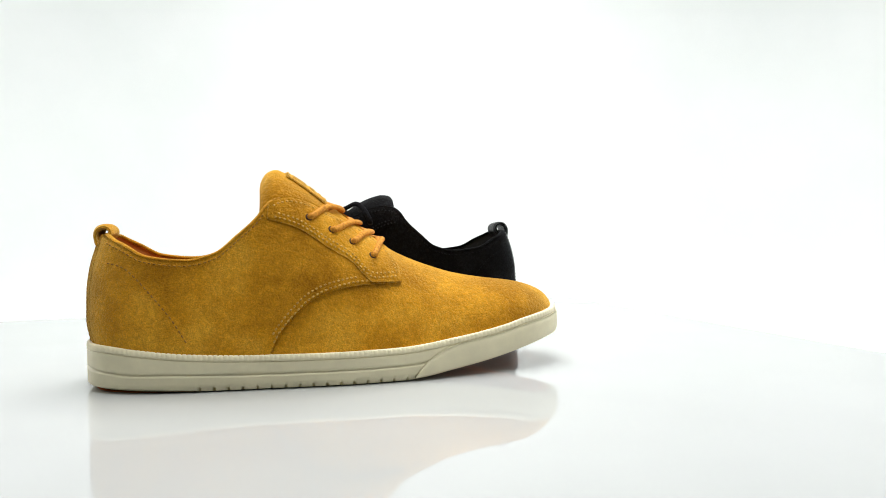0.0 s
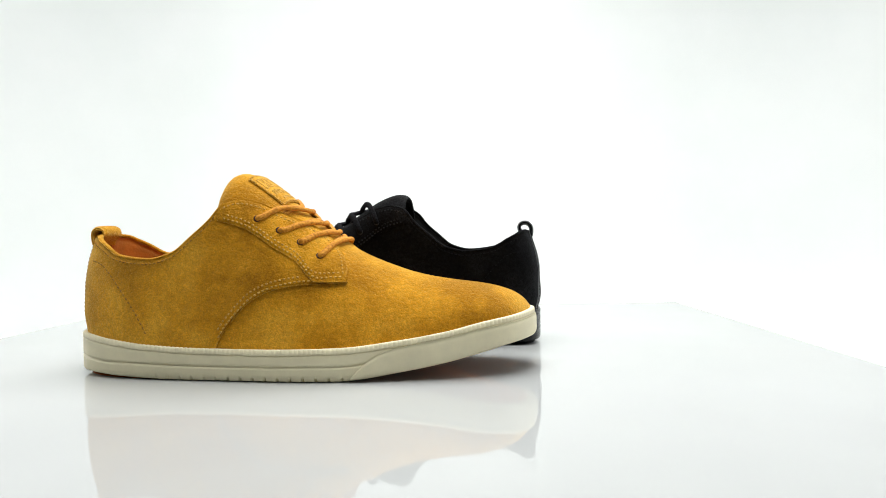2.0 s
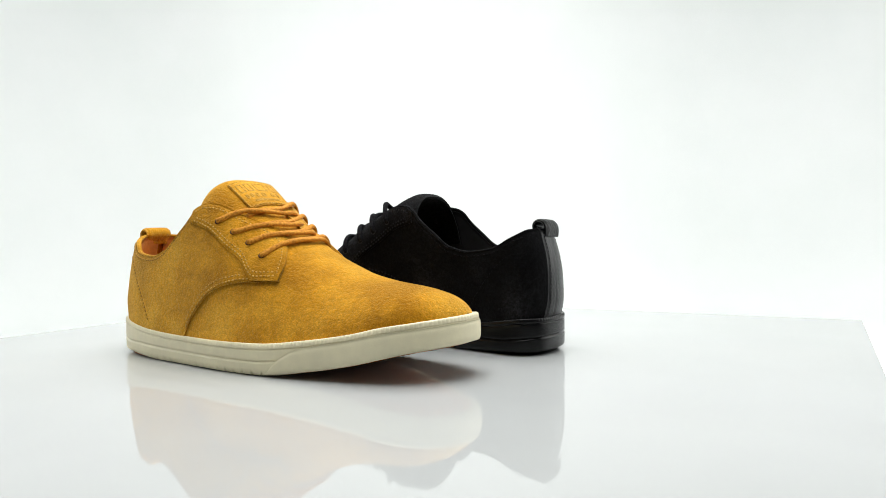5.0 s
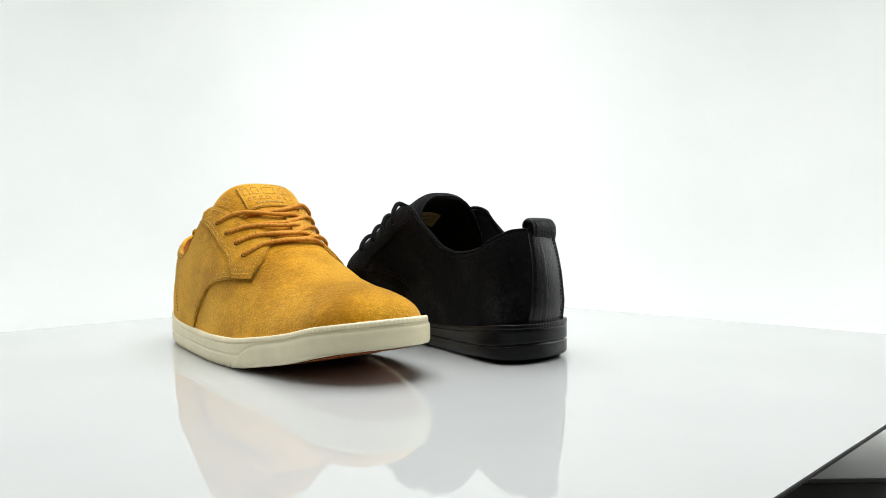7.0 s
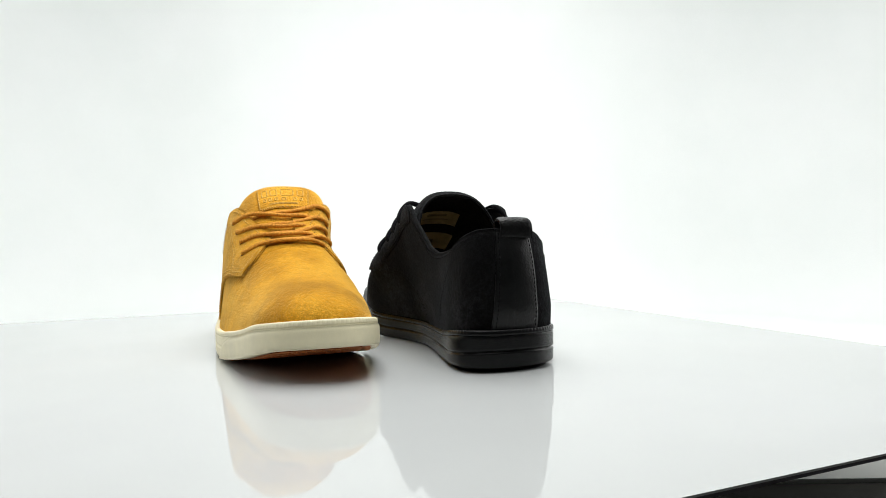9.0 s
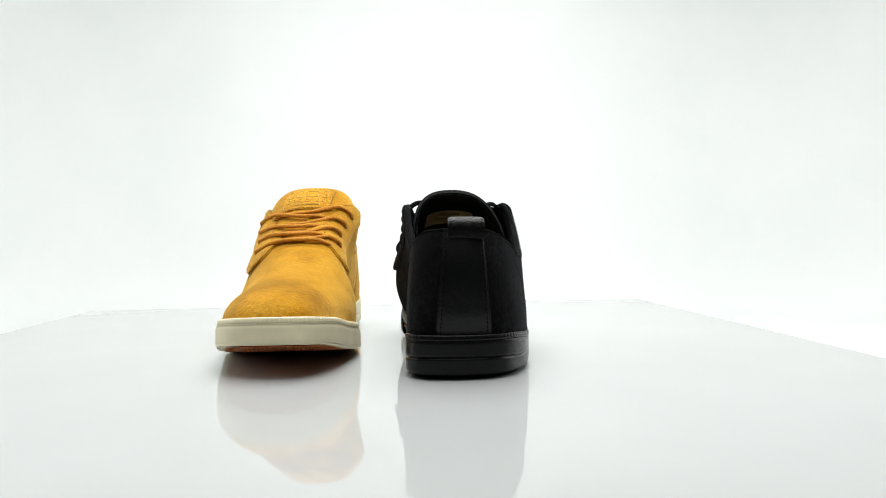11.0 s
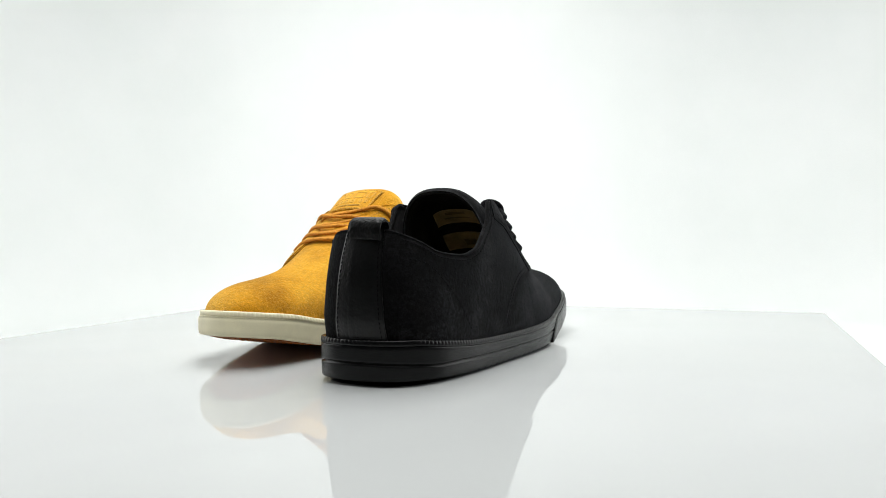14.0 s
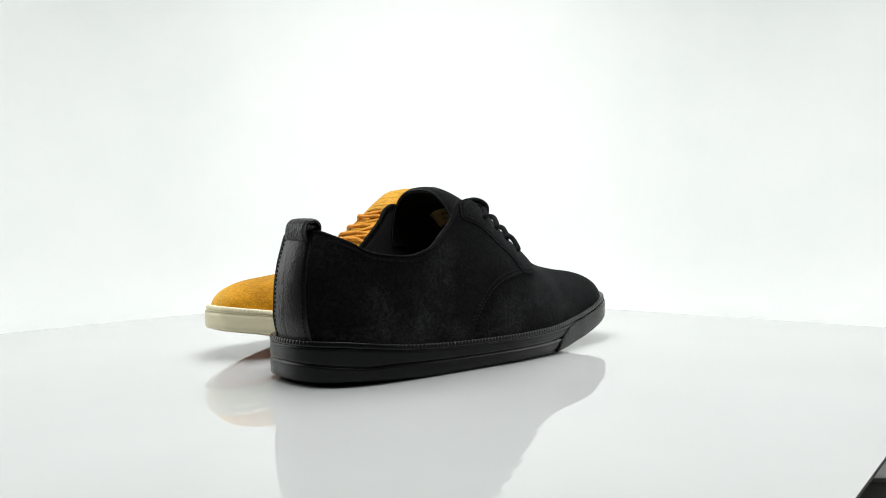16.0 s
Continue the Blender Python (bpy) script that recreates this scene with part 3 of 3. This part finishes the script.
EYES = [(.1275, .0966), (.1405, .0890), (.1530, .0814), (.1650, .0728)]


def build_laces(shoe, mats, pale):
    rnd = random.Random(7 if pale else 8)
    eye_at = {}
    for i, (x, z) in enumerate(EYES):
        for side in (-1, 1):
            zz = z + (FIT["rise"] * 0.9 if side > 0 else 0.0)
            p = last(np.array([x]), np.array([zz]), side)[0]
            n = last_normal(np.array([x]), np.array([zz]), side)[0]
            eye_at[i, side] = (p, n)
            a = np.cross(n, (1, 0, 0))
            a /= np.linalg.norm(a)
            b = np.cross(n, a)
            # dark ring whose colour stands for the shade in the eyelet hole
            ring = [p + n * 0.0032 + (a * math.cos(u) + b * math.sin(u)) * 0.0017 for u in np.linspace(0, 2 * math.pi, 17)]
            mesh_object("eyelet", *tube(ring, 0.0007, 0.0003, [n] * 17, 6), mats["hole"], shoe)
    ridge = TONGUE_RIDGE if pale else TONGUE_LOW

    def over(x, y, d):
        """A place d above the instep at x and y."""
        def height(a, b):
            zb, zr = float(SOLE_TOP(a)) - 0.003, float(ridge(min(a, 0.184)))
            m_, n_ = fullness(a)
            side = 1 if b > float(TOP_MID(a)) else -1
            off = abs(b - float(TOP_MID(a))) / (float(half(a, side, 0.0025)) * float(spread(a, 0.9, side > 0)))
            return zb + (zr - zb) * max(1 - off ** n_, 0.02) ** (1 / m_)
        e = 0.0008
        g = np.array([-(height(x + e, y) - height(x - e, y)) / (2 * e), -(height(x, y + e) - height(x, y - e)) / (2 * e), 1.0])
        g /= np.linalg.norm(g)
        return np.array([x, y, height(x, y)]) + g * d, g

    def strand(i, side, lift, slant, bow):
        """A cord out of one eyelet, over the tongue and down under the opposite facing."""
        p, n = eye_at[i, side]
        xe = p[0] + slant
        ze = float(top_edge(xe, -side)) - 0.003
        q = last(np.array([xe]), np.array([ze]), -side)[0]
        pts, ups = [p + n * 0.0010, p + n * 0.0046], [n, n]
        for t in np.linspace(0.06, 1.0, 22):
            d = 0.0053 + (lift - 0.0053) * min(t / 0.3, 1)
            d += hump * math.exp(-((t - 0.14) / 0.10) ** 2)
            d = d if t < 0.8 else d + (0.0006 - d) * (t - 0.8) / 0.2
            v, g = over(p[0] + slant * t + bow * math.sin(math.pi * t), p[1] + (q[1] - p[1]) * t, d)
            w = max(0, 1 - t / 0.12)
            pts.append(v * (1 - w) + (p + n * 0.0054) * w)
            ups.append(g)
        P, U = np.array(pts), np.array(ups)
        fine = np.linspace(0, len(P) - 1, 80)
        P = np.stack([np.interp(fine, np.arange(len(P)), P[:, c]) for c in range(3)], 1)
        U = np.stack([np.interp(fine, np.arange(len(U)), U[:, c]) for c in range(3)], 1)
        k = np.ones(5) / 5
        P = np.stack([np.convolve(np.pad(P[:, c], 2, "edge"), k, "valid") for c in range(3)], 1)
        return tube(P, 0.0018 if pale else 0.0021, 0.0014 if pale else 0.0018, U / np.linalg.norm(U, axis=1, keepdims=True), 12)

    slack, hump = (0.0, 0.0) if pale else (0.0016, 0.0010)
    for i in range(4):
        mesh_object("lace", *strand(i, -1, 0.0034 + slack + 0.0006 * rnd.random(), (0.0190, 0.0165, 0.0120, 0.0080)[i], (0.0120, 0.0110, 0.0095, 0.0070)[i]), mats["lace"], shoe)
        mesh_object("lace", *strand(i, 1, 0.0018 + slack + 0.0004 * rnd.random(), (0.0120, 0.0110, 0.0090, 0.0050)[i], (0.0110, 0.0100, 0.0080, 0.0060)[i]), mats["lace"], shoe)
    if not pale:
        # slack top loop of the lace standing off the facing
        p, n = eye_at[0, -1]
        loop = [p + n * 0.002 + np.array([0.004, 0.002, 0.0]), p + n * 0.004 + np.array([0.002, 0.010, 0.012]), p + n * 0.009 + np.array([0.008, 0.008, 0.0125]),
                p + n * 0.011 + np.array([0.013, 0.004, 0.007]), p + n * 0.007 + np.array([0.012, 0.001, -0.001]), p + n * 0.001 + np.array([0.010, 0.0, -0.006])]
        P = np.array(loop) + np.array([-0.006, 0.007, -0.002])
        fine = np.linspace(0, len(P) - 1, 50)
        P = np.stack([np.interp(fine, np.arange(len(P)), P[:, c]) for c in range(3)], 1)
        k = np.ones(9) / 9
        P = np.stack([np.convolve(np.pad(P[:, c], 4, "edge"), k, "valid") for c in range(3)], 1)
        mesh_object("lace", *tube(P, 0.0019, 0.0017, [(0.3, -1, 0.5)] * 50, 10), mats["lace"], shoe)


def build_board():
    """Square sheet of white acrylic on the turntable."""
    board = new("display_board")
    tagged(board, "square glossy white acrylic board turning under the shoes", "display board")
    u = Matrix.Rotation(radians(17.0), 3, "Z")
    x0, x1, y0, y1, th = -0.351, 0.324, -0.356, 0.333, 0.0024
    def slab(a, b, c, d, zt, zb, r=0.004):
        prof = []
        for cx, cy, s in ((b - r, d - r, 0), (a + r, d - r, 90), (a + r, c + r, 180), (b - r, c + r, 270)):
            for k in range(7):
                an = radians(s + k * 15)
                prof.append((cx + r * math.cos(an), cy + r * math.sin(an)))
        n = len(prof)
        verts = [u @ Vector((px, py, zt)) for px, py in prof] + [u @ Vector((px, py, zb)) for px, py in prof]
        faces = [tuple(range(n)), tuple(range(2 * n - 1, n - 1, -1))] + [(i, n + i, n + (i + 1) % n, (i + 1) % n) for i in range(n)]
        return verts, faces
    mesh_object("sheet", *slab(x0, x1, y0, y1, 0.0, -0.0009), M_BOARD, board, smooth=False)
    mesh_object("edge_band", *slab(x0 + .0004, x1 - .0004, y0 + .0004, y1 - .0004, -0.0010, -th), M_EDGE, board, "dark cut edge of the sheet", smooth=False)
    return board


def build_tent():
    # white sheet that lies on the table and sweeps up behind as the back wall and sides
    floor_z, front = -0.085, -0.052
    plan, heights = [], []
    w, back, r = 0.98, 1.02, 0.45
    pts = [(-w, front)] + [(-w, y) for y in np.linspace(front + 0.06, back - r, 8)]
    pts += [(-w + r - r * math.cos(a), back - r + r * math.sin(a)) for a in np.linspace(0, math.pi / 2, 14)[1:]]
    pts += [(x, back) for x in np.linspace(-w + r, w - r, 10)[1:]]
    pts += [(w - r + r * math.sin(a), back - r + r * math.cos(a)) for a in np.linspace(0, math.pi / 2, 14)[1:]]
    pts += [(w, y) for y in np.linspace(back - r, front, 9)[1:]]
    cx, cy, rad = 0.0, 0.30, 0.16
    prof = [(-1.0, 0.003)] + [(-rad * (1 - math.sin(a)), rad * (1 - math.cos(a)) + 0.003) for a in np.linspace(0, math.pi / 2, 12)] + [(0, 0.4), (0, 0.8), (0, 1.2)]
    verts, m = [], len(prof)
    for x, y in pts:
        toward = Vector((cx - x, cy - y, 0))
        d = toward.length
        toward.normalize()
        for o, z in prof:
            inset = d if o == -1.0 else min(-o, d)
            q = Vector((x, y, 0)) + toward * inset
            verts.append((q.x, q.y, floor_z + z))
    sweep = mesh_object("backdrop", verts, grid_faces(len(pts), m), M_SHEET)
    tagged(sweep, "seamless white sheet sweeping up behind the board", "backdrop", kind="structure")
    # floor stretch of the sheet; shade below the board is in its colour
    mat_x, zt, zb_ = w - 0.02, floor_z, floor_z - 0.003
    ring = [(-mat_x, front), (mat_x, front), (mat_x, 0.30), (w - r, 0.36), (-w + r, 0.36), (-mat_x, 0.30)]
    mat = mesh_object("floor", [(x, y, zt) for x, y in ring] + [(x, y, zb_) for x, y in ring],
                      [tuple(range(6)), tuple(range(11, 5, -1))] + [(i, i + 6, (i + 1) % 6 + 6, (i + 1) % 6) for i in range(6)], M_SHADED_SHEET, smooth=False)
    tagged(mat, "floor part of the white sheet, coloured greyer for the board's shade", "floor", kind="structure")
    top = mesh_object("ceiling", [(-1.1, -1.2, 1.1), (1.1, -1.2, 1.1), (1.1, 1.1, 1.1), (-1.1, 1.1, 1.1), (-1.1, -1.2, 1.12), (1.1, -1.2, 1.12), (1.1, 1.1, 1.12), (-1.1, 1.1, 1.12)],
                      [(0, 1, 2, 3), (7, 6, 5, 4), (0, 4, 5, 1), (1, 5, 6, 2), (2, 6, 7, 3), (3, 7, 4, 0)], M_TENT, smooth=False)
    tagged(top, "white fabric roof of the light tent", "ceiling", kind="structure")
    desk = mesh_object("table_top", [(-1.4, -1.4, -0.125), (1.4, -1.4, -0.125), (1.4, 1.4, -0.125), (-1.4, 1.4, -0.125), (-1.4, -1.4, -0.088), (1.4, -1.4, -0.088), (1.4, 1.4, -0.088), (-1.4, 1.4, -0.088)],
                       [(3, 2, 1, 0), (4, 5, 6, 7), (0, 1, 5, 4), (1, 2, 6, 5), (2, 3, 7, 6), (3, 0, 4, 7)], M_TABLE, smooth=False)
    tagged(desk, "dark table top under the light tent", "table", kind="structure")
    # low turntable drum that carries the board
    seg = 64
    rows = [(0.10, -0.0845), (0.115, -0.0845), (0.12, -0.080), (0.12, -0.012), (0.115, -0.0025), (0.10, -0.0025)]
    verts = [(r_ * math.cos(2 * math.pi * i / seg), r_ * math.sin(2 * math.pi * i / seg), z) for i in range(seg) for r_, z in rows]
    faces = grid_faces(seg, len(rows), 0, False, wrap=True) + [tuple(i * 6 for i in range(seg))[::-1], tuple(i * 6 + 5 for i in range(seg))]
    drum = mesh_object("turntable", verts, faces, M_BASE)
    tagged(drum, "low dark plastic turntable drum under the board", "turntable")


build_tent()
board = build_board()
yellow = build_shoe("suede_shoe", YELLOW, "mustard yellow suede derby shoe with cream rubber sole", True)
black = build_shoe("suede_shoe", BLACK, "black suede derby shoe with black sole and leather heel strip", False)


def turned(t):
    """Degrees that the board has turned by t seconds: almost even, a little faster at first."""
    u = t / 16
    return -148.72 * u + 1.03 * (u * u - u) - 2.32 * (u ** 3 - u)


def motions():
    for thing, at in ((board, (0, 0, 0)), (yellow, YELLOW_AT), (black, BLACK_AT)):
        base = pose(at[0], at[1], 0.0002 if thing is not board else 0.0, 0, 0, at[2])
        walk(thing, [(t, pose(0, 0, 0, 0, 0, turned(t)) @ base) for t in np.arange(0, 16.01, 0.5)])


motions()
